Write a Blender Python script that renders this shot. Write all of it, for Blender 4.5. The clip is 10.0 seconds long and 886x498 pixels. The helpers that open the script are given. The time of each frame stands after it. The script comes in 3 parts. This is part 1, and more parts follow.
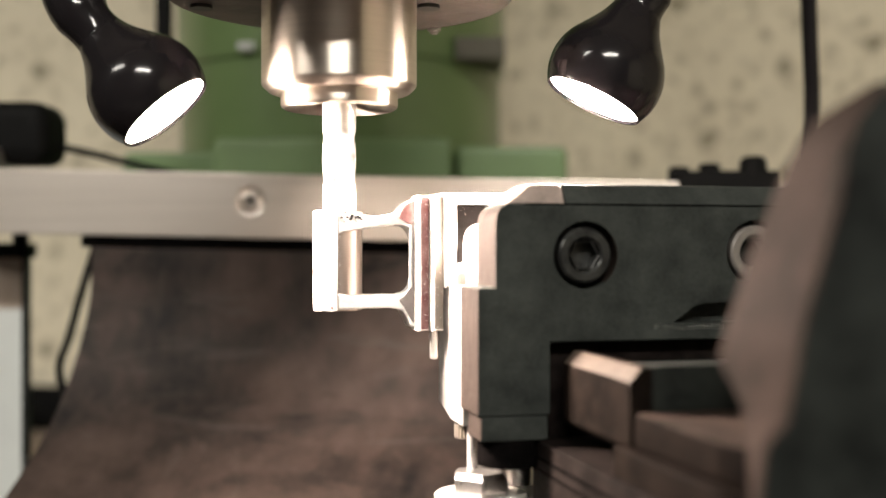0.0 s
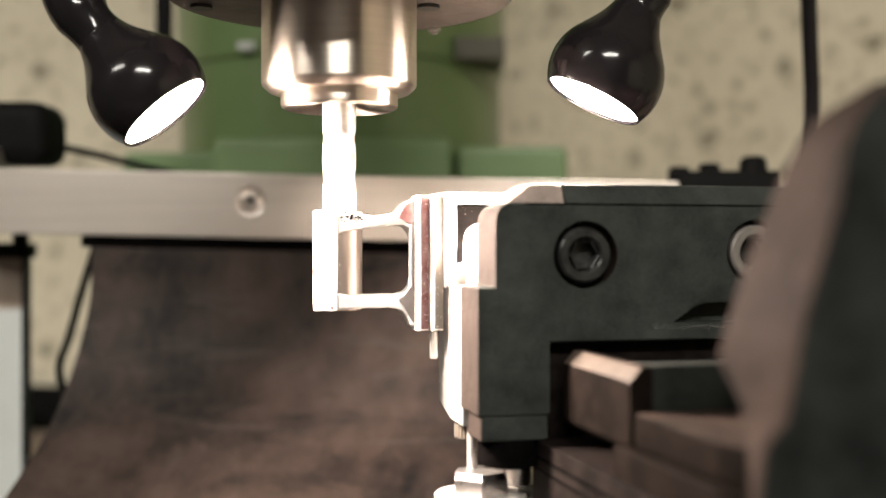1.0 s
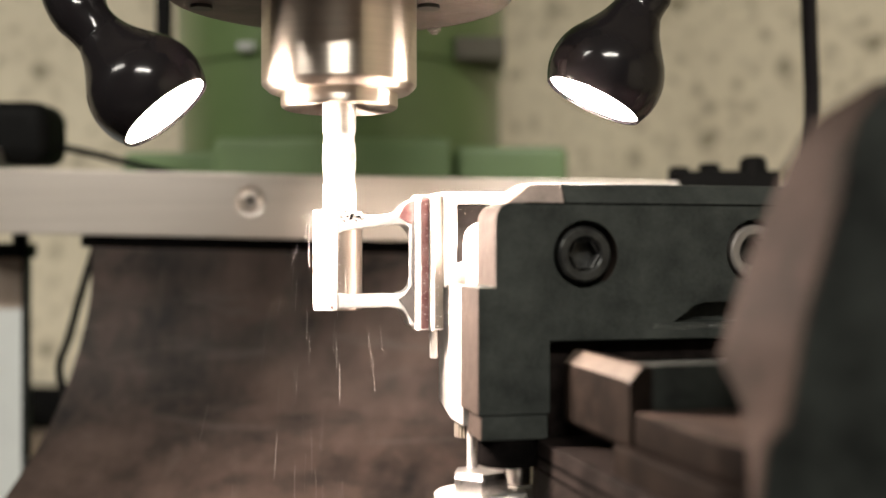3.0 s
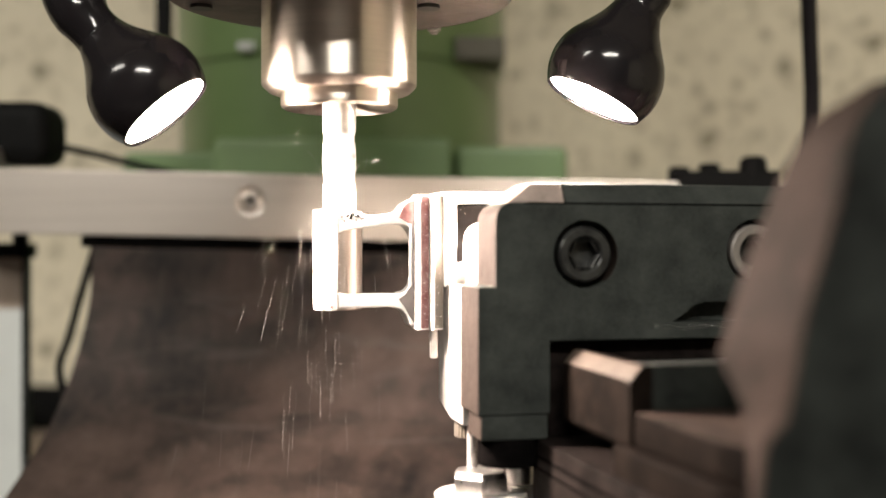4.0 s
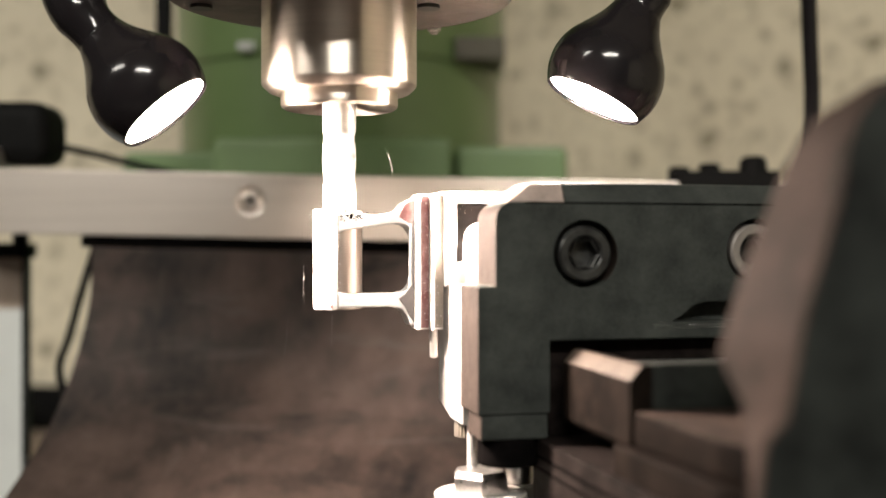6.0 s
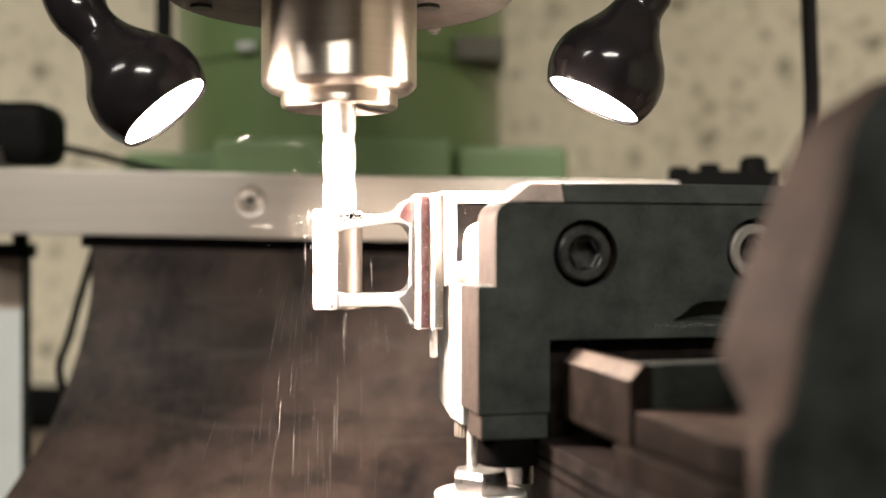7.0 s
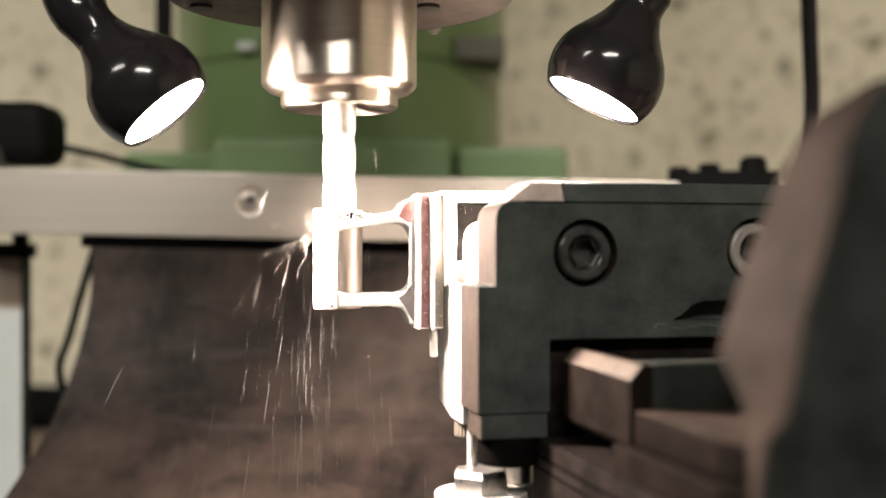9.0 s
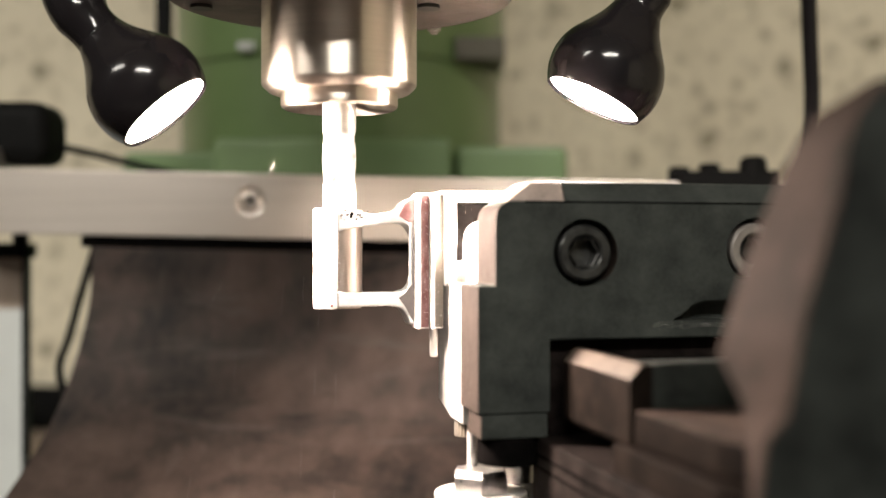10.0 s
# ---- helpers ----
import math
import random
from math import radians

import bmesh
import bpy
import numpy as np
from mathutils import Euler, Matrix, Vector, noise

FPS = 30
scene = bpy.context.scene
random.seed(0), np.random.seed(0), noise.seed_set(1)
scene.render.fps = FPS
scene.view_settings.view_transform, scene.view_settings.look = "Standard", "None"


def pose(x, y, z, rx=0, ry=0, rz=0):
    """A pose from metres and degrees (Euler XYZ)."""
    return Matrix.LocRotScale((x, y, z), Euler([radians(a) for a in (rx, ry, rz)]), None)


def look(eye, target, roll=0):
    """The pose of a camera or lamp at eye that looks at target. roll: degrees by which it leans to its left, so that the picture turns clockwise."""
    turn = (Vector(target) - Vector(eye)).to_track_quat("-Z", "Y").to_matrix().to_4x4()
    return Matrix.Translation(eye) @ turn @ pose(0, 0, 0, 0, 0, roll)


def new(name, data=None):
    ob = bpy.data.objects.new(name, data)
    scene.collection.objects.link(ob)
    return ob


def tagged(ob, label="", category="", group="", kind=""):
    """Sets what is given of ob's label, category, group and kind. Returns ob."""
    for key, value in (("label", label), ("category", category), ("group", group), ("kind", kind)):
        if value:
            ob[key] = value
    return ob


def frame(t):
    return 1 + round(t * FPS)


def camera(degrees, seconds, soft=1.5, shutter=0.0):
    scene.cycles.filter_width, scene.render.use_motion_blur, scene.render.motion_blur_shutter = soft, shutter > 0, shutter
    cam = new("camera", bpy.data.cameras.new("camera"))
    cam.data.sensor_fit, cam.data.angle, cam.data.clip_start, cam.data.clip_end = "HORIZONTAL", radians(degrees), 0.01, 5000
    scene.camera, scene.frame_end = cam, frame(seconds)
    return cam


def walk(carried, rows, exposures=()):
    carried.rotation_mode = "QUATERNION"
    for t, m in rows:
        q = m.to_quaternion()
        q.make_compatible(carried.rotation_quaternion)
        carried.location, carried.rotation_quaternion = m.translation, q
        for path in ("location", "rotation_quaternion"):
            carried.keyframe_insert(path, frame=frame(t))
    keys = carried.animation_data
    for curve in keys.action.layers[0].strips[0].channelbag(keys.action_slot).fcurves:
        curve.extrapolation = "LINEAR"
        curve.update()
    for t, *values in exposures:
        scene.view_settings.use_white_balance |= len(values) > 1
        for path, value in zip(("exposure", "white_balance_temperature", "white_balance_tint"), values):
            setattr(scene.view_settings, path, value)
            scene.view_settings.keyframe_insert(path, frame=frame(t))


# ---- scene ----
cam = camera(44.0, 10.0, soft=1.5, shutter=0.4)
EYE = 1.25                      # height of the lens over the floor
cam.data.dof.use_dof = True
cam.data.dof.focus_distance = 0.351
cam.data.dof.aperture_fstop = 6.0
walk(cam, [(0.0, pose(0, 0, EYE, 90)), (10.0, pose(0, 0, EYE, 90))])

# ---------------------------------------------------------------- light
world = bpy.data.worlds.new("room_air")
scene.world = world
world.use_nodes = True
world.node_tree.nodes["Background"].inputs[0].default_value = (0.9, 0.95, 1.0, 1)
world.node_tree.nodes["Background"].inputs[1].default_value = 0.02
scene.view_settings.exposure = 0.0
LED_WATTS = 2.3
LEFT_WATTS = 26.0               # ceiling light behind and to the left
REAR_WATTS = 79.0               # ceiling light straight behind
MM = 0.001
SHOP = Matrix.Translation((0, 0, EYE))                     # millimetres from the lens: x right, y away, z up
VISE = pose(14.8 * MM, 300 * MM, EYE, 0, 0, 13.6)           # the vise stands turned on its slide
SPINDLE = pose(-32.1 * MM, 340 * MM, EYE)


# ---------------------------------------------------------------- materials
def mat(name, base, rough=0.5, metal=0.0, tint=None, scale=40.0, spread=0.5, bump=0.0, fine=400.0,
        rough_var=0.1, coat=0.0, gloss=0.5, stretch=(1, 1, 1), emit=None, power=0.0, turned=0.0):
    m = bpy.data.materials.new(name)
    m.use_nodes = True
    n, l = m.node_tree.nodes, m.node_tree.links
    b = n["Principled BSDF"]
    b.inputs["Metallic"].default_value = metal
    b.inputs["Specular IOR Level"].default_value = gloss
    b.inputs["Coat Weight"].default_value = coat
    b.inputs["Coat Roughness"].default_value = 0.05
    co = n.new("ShaderNodeTexCoord")
    mp = n.new("ShaderNodeMapping")
    mp.inputs["Scale"].default_value = stretch
    l.new(co.outputs["Object"], mp.inputs[0])
    big, small = n.new("ShaderNodeTexNoise"), n.new("ShaderNodeTexNoise")
    for tex, s in ((big, scale), (small, fine)):
        tex.inputs["Scale"].default_value = s
        tex.inputs["Detail"].default_value = 6
        tex.inputs["Roughness"].default_value = 0.6
        l.new(mp.outputs[0], tex.inputs["Vector"])
    mix = n.new("ShaderNodeMath")
    mix.operation = "MULTIPLY_ADD"
    l.new(small.outputs[0], mix.inputs[0])
    mix.inputs[1].default_value = 0.35
    l.new(big.outputs[0], mix.inputs[2])
    ramp = n.new("ShaderNodeValToRGB")
    ramp.color_ramp.elements[0].position = 0.67 - spread * 0.35
    ramp.color_ramp.elements[1].position = 0.67 + spread * 0.35
    tint = tint or tuple(c * 0.6 for c in base)
    ramp.color_ramp.elements[0].color = (*tint, 1)
    ramp.color_ramp.elements[1].color = (*base, 1)
    l.new(mix.outputs[0], ramp.inputs[0])
    l.new(ramp.outputs[0], b.inputs["Base Color"])
    rr = n.new("ShaderNodeMapRange")
    rr.inputs["To Min"].default_value = max(0.02, rough - rough_var)
    rr.inputs["To Max"].default_value = min(1.0, rough + rough_var)
    l.new(small.outputs[0], rr.inputs["Value"])
    l.new(rr.outputs[0], b.inputs["Roughness"])
    if bump:
        bp = n.new("ShaderNodeBump")
        bp.inputs["Strength"].default_value = bump
        bp.inputs["Distance"].default_value = 0.0006
        l.new(mix.outputs[0], bp.inputs["Height"])
        l.new(bp.outputs[0], b.inputs["Normal"])
    if turned:      # grooves run round the axis
        tan = n.new("ShaderNodeTangent")
        tan.direction_type, tan.axis = "RADIAL", "Z"
        l.new(tan.outputs[0], b.inputs["Tangent"])
        b.inputs["Anisotropic"].default_value = turned
        b.inputs["Anisotropic Rotation"].default_value = 0.25
    if emit:
        b.inputs["Emission Color"].default_value = (*emit, 1)
        b.inputs["Emission Strength"].default_value = power
    return m


def wall_mat():
    """Cream wall covering with scattered grey-green flecks."""
    m = mat("speckled_wall", (0.80, 0.725, 0.565), 0.75, tint=(0.67, 0.60, 0.465), scale=9, spread=0.7, bump=0.1, fine=90)
    n, l = m.node_tree.nodes, m.node_tree.links
    b = n["Principled BSDF"]
    base = b.inputs["Base Color"].links[0].from_socket
    co = n.new("ShaderNodeTexCoord")
    warp = n.new("ShaderNodeTexNoise")
    warp.inputs["Scale"].default_value = 45
    add = n.new("ShaderNodeMixRGB")
    add.blend_type = "LINEAR_LIGHT"
    add.inputs[0].default_value = 0.012
    l.new(co.outputs["Object"], add.inputs[1])
    l.new(warp.outputs["Color"], add.inputs[2])
    l.new(co.outputs["Object"], warp.inputs["Vector"])
    for s, lo, hi, col, amount in ((24, 0.10, 0.32, (0.15, 0.13, 0.075), 0.8), (52, 0.10, 0.42, (0.20, 0.17, 0.10), 0.65), (90, 0.1, 0.5, (0.26, 0.22, 0.15), 0.5)):
        v = n.new("ShaderNodeTexVoronoi")
        v.inputs["Scale"].default_value = s
        v.inputs["Randomness"].default_value = 1.0
        l.new(add.outputs[0], v.inputs["Vector"])
        r = n.new("ShaderNodeMapRange")
        r.inputs["From Min"].default_value = lo
        r.inputs["From Max"].default_value = hi
        r.inputs["To Min"].default_value = amount
        r.inputs["To Max"].default_value = 0.0
        l.new(v.outputs["Distance"], r.inputs["Value"])
        sep = n.new("ShaderNodeSeparateColor")
        l.new(v.outputs["Color"], sep.inputs[0])
        keep = n.new("ShaderNodeMath")
        keep.operation = "GREATER_THAN"
        keep.inputs[1].default_value = 0.55
        l.new(sep.outputs[0], keep.inputs[0])
        mul = n.new("ShaderNodeMath")
        mul.operation = "MULTIPLY"
        l.new(r.outputs[0], mul.inputs[0])
        l.new(keep.outputs[0], mul.inputs[1])
        mx = n.new("ShaderNodeMixRGB")
        l.new(mul.outputs[0], mx.inputs[0])
        l.new(base, mx.inputs[1])
        mx.inputs[2].default_value = (*col, 1)
        base = mx.outputs[0]
    l.new(base, b.inputs["Base Color"])
    return m


def dusty(m):
    """Adds thin rubbed-on wisps of pale dust and dark oily strokes."""
    n, l = m.node_tree.nodes, m.node_tree.links
    b = n["Principled BSDF"]
    base = b.inputs["Base Color"].links[0].from_socket
    co = n.new("ShaderNodeTexCoord")
    for stretch, turn, lo, hi, amount, col in (((0.35, 1, 2.2), 0.35, 0.56, 0.72, 0.55, (0.16, 0.135, 0.12)), ((2.4, 1, 0.4), -0.2, 0.58, 0.75, 0.4, (0.17, 0.13, 0.11)), ((0.5, 1, 1.6), -0.5, 0.55, 0.7, 0.75, (0.006, 0.0056, 0.0054))):
        mp = n.new("ShaderNodeMapping")
        mp.inputs["Scale"].default_value = stretch
        mp.inputs["Rotation"].default_value = (0, turn, 0)
        l.new(co.outputs["Object"], mp.inputs[0])
        tex = n.new("ShaderNodeTexNoise")
        tex.inputs["Scale"].default_value = 34
        tex.inputs["Detail"].default_value = 7
        tex.inputs["Roughness"].default_value = 0.65
        tex.inputs["Distortion"].default_value = 0.8
        l.new(mp.outputs[0], tex.inputs["Vector"])
        rr = n.new("ShaderNodeMapRange")
        rr.inputs["From Min"].default_value, rr.inputs["From Max"].default_value = lo, hi
        rr.inputs["To Max"].default_value = amount
        l.new(tex.outputs[0], rr.inputs["Value"])
        mx = n.new("ShaderNodeMixRGB")
        l.new(rr.outputs[0], mx.inputs[0])
        l.new(base, mx.inputs[1])
        mx.inputs[2].default_value = (*col, 1)
        base = mx.outputs[0]
    l.new(base, b.inputs["Base Color"])
    return m


WALL = wall_mat()
PLASTER = mat("plaster", (0.75, 0.73, 0.68), 0.85, scale=6, tint=(0.66, 0.64, 0.59))
PAINTED = mat("dark_wall_paint", (0.060, 0.055, 0.050), 0.8, scale=5, tint=(0.035, 0.032, 0.030))
CAST_GREY = mat("grey_casting", (0.30, 0.27, 0.245), 0.45, 0.5, tint=(0.11, 0.10, 0.095), scale=60, spread=0.8, bump=0.3, fine=500)
CONCRETE = mat("concrete_floor", (0.12, 0.11, 0.10), 0.8, scale=8, bump=0.3)
IRON = mat("black_cast_iron", (0.037, 0.041, 0.037), 0.62, tint=(0.0125, 0.0142, 0.0132), scale=70, spread=0.55, bump=0.8, fine=900, rough_var=0.15, gloss=0.12)
IRON_LIT = mat("lit_brown_iron", (0.047, 0.0320, 0.0265), 0.75, 0.0, gloss=0.04, tint=(0.010, 0.0076, 0.0062), scale=75, spread=0.55, bump=0.7, fine=700)
IRON_DARK = mat("dark_cast_iron", (0.020, 0.0226, 0.0205), 0.65, tint=(0.0035, 0.0042, 0.0039), scale=70, spread=0.5, bump=0.8, fine=600, rough_var=0.15, gloss=0.1)
NEAR_BLACK = mat("near_black", (0.0035, 0.003, 0.003), 0.8, tint=(0.0018, 0.0017, 0.0016), scale=200, gloss=0.0, bump=0.3)
BROWN_BLACK = mat("brown_black_iron", (0.011, 0.0082, 0.0074), 0.65, tint=(0.0025, 0.0019, 0.0017), scale=160, spread=0.5, gloss=0.03, bump=0.7)
IRON_BROWN = mat("brown_iron", (0.027, 0.0200, 0.0168), 0.6, 0.0, gloss=0.10, tint=(0.0125, 0.0094, 0.0079), scale=110, spread=0.6, bump=0.6, fine=900)
STEEL = mat("ground_steel", (0.80, 0.71, 0.62), 0.30, 1.0, tint=(0.64, 0.56, 0.49), scale=60, spread=0.9, rough_var=0.05, fine=700, stretch=(1, 1, 14), turned=0.9)
TOOL_STEEL = mat("tool_steel", (0.80, 0.79, 0.77), 0.32, 0.6, tint=(0.55, 0.54, 0.52), scale=200, rough_var=0.08)
BRIGHT = mat("bright_steel", (0.70, 0.68, 0.65), 0.36, 0.7, tint=(0.45, 0.42, 0.40), scale=150, spread=0.8, bump=0.15, fine=1200)
CHROME = mat("worn_chrome", (0.60, 0.58, 0.57), 0.31, 1.0, tint=(0.42, 0.41, 0.40), scale=260, spread=0.5, bump=0.3, fine=1400, rough_var=0.12)
SATIN = mat("turned_aluminium", (0.47, 0.40, 0.355), 0.36, 0.85, tint=(0.38, 0.32, 0.28), scale=120, spread=0.8, fine=900, stretch=(1, 1, 0.1))
ALU = mat("milled_aluminium", (0.88, 0.86, 0.84), 0.42, 0.2, tint=(0.58, 0.55, 0.53), scale=300, spread=0.9, bump=0.2, fine=1500)
ALU_ANOD = mat("red_anodised_remains", (0.080, 0.017, 0.019), 0.5, 0.1, tint=(0.17, 0.095, 0.09), scale=240, spread=0.45, bump=0.2, fine=1500)
BRUSHED = mat("brushed_steel", (0.90, 0.82, 0.75), 0.36, 0.8, tint=(0.74, 0.67, 0.60), scale=30, spread=0.9, bump=0.05, fine=300, stretch=(0.25, 1, 12))
BLACK_GLOSS = mat("glossy_black_paint", (0.009, 0.008, 0.009), 0.14, coat=0.0, gloss=0.27, tint=(0.012, 0.010, 0.011), scale=50, rough_var=0.03)
BLACK_OXIDE = mat("black_oxide", (0.045, 0.046, 0.044), 0.38, 0.6, scale=200, tint=(0.018, 0.018, 0.018), bump=0.1)
RUBBER = dusty(mat("worn_rubber", (0.138, 0.093, 0.077), 0.62, tint=(0.006, 0.0058, 0.0056), scale=12, spread=0.46, bump=0.4, fine=90, stretch=(1, 1, 0.6)))
PLASTIC = mat("black_plastic", (0.0045, 0.0045, 0.0045), 0.6, gloss=0.07, scale=80, tint=(0.006, 0.006, 0.006), bump=0.05)
GREEN = mat("green_enamel", (0.165, 0.245, 0.098), 0.35, tint=(0.125, 0.190, 0.075), scale=12, spread=0.8, bump=0.08, fine=120, coat=0.3)
GREEN_LIGHT = mat("green_enamel_worn", (0.185, 0.28, 0.125), 0.42, tint=(0.15, 0.23, 0.10), scale=18, spread=0.8, bump=0.08, fine=150)
WHITE = mat("white_enamel", (0.60, 0.62, 0.60), 0.4, scale=20, tint=(0.53, 0.54, 0.53))
# used for dim and lit faces of brown iron, with shade and light in the colour
DIM_BROWN = mat("dim_brown_iron", (0.0088, 0.0061, 0.0048), 0.7, tint=(0.0022, 0.0016, 0.0013), scale=110, spread=0.6, gloss=0.02, bump=0.6)
LIT_EDGE = mat("lit_edge_iron", (0.058, 0.043, 0.034), 0.6, tint=(0.035, 0.026, 0.020), scale=120, gloss=0.15, bump=0.3)
FLANGE = mat("oily_grey_casting", (0.16, 0.130, 0.114), 0.42, 0.4, tint=(0.055, 0.045, 0.041), scale=70, spread=0.7, bump=0.4, fine=420)
DULL_GREY = mat("dull_grey_skin", (0.062, 0.054, 0.052), 0.6, 0.0, tint=(0.033, 0.028, 0.027), scale=260, spread=0.6, bump=0.3, fine=1500)
BRACKET = mat("brown_grey_paint", (0.125, 0.115, 0.085), 0.7, tint=(0.085, 0.078, 0.058), scale=40, bump=0.2)
SWARF = mat("fresh_swarf", (0.47, 0.44, 0.40), 0.45, 0.3, tint=(0.30, 0.27, 0.25), scale=400)
LIT_END = mat("lit_end_iron", (0.30, 0.235, 0.205), 0.55, 0.1, tint=(0.16, 0.125, 0.108), scale=160, spread=0.6, bump=0.6, fine=900)
DULL = mat("dull_grained_metal", (0.105, 0.088, 0.068), 0.6, 0.0, tint=(0.055, 0.046, 0.04), scale=260, spread=0.6, bump=0.3, fine=1500)
BEIGE = mat("beige_card", (0.42, 0.34, 0.28), 0.7, scale=30, tint=(0.34, 0.27, 0.22))
LENS = mat("led_lens", (0.9, 0.88, 0.85), 0.3, scale=50, emit=(1.0, 0.86, 0.72), power=100.0)
TUBE = mat("tube_glow", (0.9, 0.9, 0.9), 0.4, scale=10, emit=(1.0, 0.97, 0.90), power=4.0)


# ---------------------------------------------------------------- builders
WORLD = {}


def thing(name, m, label, category, group="", kind=""):
    ob = new(name)
    ob.empty_display_size = 0.01
    ob.matrix_basis = m
    WORLD[ob] = m.copy()
    return tagged(ob, label, category, group, kind)


def mesh_from(name, bm, material, m, smooth=40):
    me = bpy.data.meshes.new(name)
    bmesh.ops.recalc_face_normals(bm, faces=bm.faces)
    bm.transform(m)
    bm.to_mesh(me)
    bm.free()
    me.materials.append(material)
    if smooth:
        me.shade_smooth()
        me.set_sharp_from_angle(angle=radians(smooth))
    return me


def flatten(ob):
    """Keeps the large faces flat beside their rounded edges."""
    wn = ob.modifiers.new("flat_faces", "WEIGHTED_NORMAL")
    wn.keep_sharp = True


def part(name, bm, material, parent, label="", space=SHOP, smooth=40):
    """One mesh under a thing or a part; its shape is given in millimetres of the space."""
    m = WORLD[parent].inverted() @ space @ Matrix.Scale(MM, 4)
    ob = new(name, mesh_from(name, bm, material, m, smooth))
    ob.parent = parent
    flatten(ob)
    WORLD[ob] = WORLD[parent]
    return tagged(ob, label)


def solo(name, bm, material, label, category, space=SHOP, base=(0, 0, 0), kind="", group=""):
    """A thing of one mesh, its origin at base."""
    m = space @ Matrix.Translation([c * MM for c in base])
    ob = new(name, mesh_from(name, bm, material, m.inverted() @ space @ Matrix.Scale(MM, 4)))
    ob.matrix_basis = m
    flatten(ob)
    WORLD[ob] = m
    return tagged(ob, label, category, group, kind)


def toned(ob, direction, material, least=0.6):
    """Gives the faces that look along the direction (in the thing's own axes) a second tone for their lamp-lit look."""
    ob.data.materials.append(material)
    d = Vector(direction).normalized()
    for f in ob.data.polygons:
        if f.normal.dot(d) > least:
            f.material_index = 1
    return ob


def bevel(bm, edges, w, seg=2):
    if w > 0:
        bmesh.ops.bevel(bm, geom=list(edges), offset=w, segments=seg, affect="EDGES", profile=0.5, clamp_overlap=True)


def join(*bms):
    """Joins several bmeshes into the first."""
    out = bms[0]
    for b in bms[1:]:
        me = bpy.data.meshes.new("tmp")
        b.to_mesh(me)
        b.free()
        out.from_mesh(me)
        bpy.data.meshes.remove(me)
    return out


def box(x0, x1, y0, y1, z0, z1, w=0.6, seg=2):
    bm = bmesh.new()
    bmesh.ops.create_cube(bm, size=1)
    for v in bm.verts:
        v.co = ((x0 + x1) / 2 + v.co.x * (x1 - x0), (y0 + y1) / 2 + v.co.y * (y1 - y0), (z0 + z1) / 2 + v.co.z * (z1 - z0))
    bevel(bm, bm.edges, w, seg)
    return bm


def prism(outline, a, b, axis="y", w=0.5, seg=2):
    """An outline drawn across the other two axes, run from a to b along the axis."""
    bm = bmesh.new()

    def place(p, q):
        return {"y": (p[0], q, p[1]), "z": (p[0], p[1], q), "x": (q, p[0], p[1])}[axis]
    one = [bm.verts.new(place(p, a)) for p in outline]
    two = [bm.verts.new(place(p, b)) for p in outline]
    bm.faces.new(one)
    bm.faces.new(two[::-1])
    for i in range(len(outline)):
        j = (i + 1) % len(outline)
        bm.faces.new((one[i], two[i], two[j], one[j]))
    bmesh.ops.recalc_face_normals(bm, faces=bm.faces)
    bevel(bm, bm.edges, w, seg)
    return bm


def roughen(bm, cuts, amount, scale=0.9):
    """Breaks up long edges and jitters the skin, for cast or torn metal."""
    long = [e for e in bm.edges if e.calc_length() > 2.0]
    bmesh.ops.subdivide_edges(bm, edges=long, cuts=cuts, use_grid_fill=True)
    for v in bm.verts:
        v.co += amount * noise.noise_vector(v.co * scale)
    return bm


def lathe(profile, seg=48, m=None, close=True):
    """Turns a profile of (radius, height) round z."""
    bm = bmesh.new()
    rings = []
    for r, z in profile:
        if r <= 1e-6:
            rings.append([bm.verts.new((0, 0, z))])
        else:
            rings.append([bm.verts.new((r * math.cos(2 * math.pi * i / seg), r * math.sin(2 * math.pi * i / seg), z)) for i in range(seg)])
    for p, q in zip(rings, rings[1:]):
        for i in range(seg):
            j = (i + 1) % seg
            if len(p) == 1 and len(q) > 1:
                bm.faces.new((p[0], q[i], q[j]))
            elif len(q) == 1 and len(p) > 1:
                bm.faces.new((p[i], p[j], q[0]))
            elif len(p) > 1:
                bm.faces.new((p[i], p[j], q[j], q[i]))
    for ring, flip in ((rings[0], True), (rings[-1], False)):
        if close and len(ring) > 1:
            bm.faces.new(ring[::-1] if flip else ring)
    if m is not None:
        bm.transform(m)
    return bm


def cut(bm, *tools):
    """Takes the tools' volumes out of bm."""
    obs = []
    for b in (bm, *tools):
        me = bpy.data.meshes.new("tmp")
        bmesh.ops.recalc_face_normals(b, faces=b.faces)
        b.to_mesh(me)
        b.free()
        obs.append(new("tmp", me))
    for o in obs[1:]:
        mod = obs[0].modifiers.new("hole", "BOOLEAN")
        mod.operation, mod.solver, mod.object = "DIFFERENCE", "EXACT", o
    done = bpy.data.meshes.new_from_object(obs[0].evaluated_get(bpy.context.evaluated_depsgraph_get()))
    out = bmesh.new()
    out.from_mesh(done)
    for o in obs:
        me = o.data
        bpy.data.objects.remove(o)
        bpy.data.meshes.remove(me)
    bpy.data.meshes.remove(done)
    return out


def move(bm, x=0, y=0, z=0, rx=0, ry=0, rz=0):
    bm.transform(Matrix.LocRotScale((x, y, z), Euler((radians(rx), radians(ry), radians(rz))), None))
    return bm


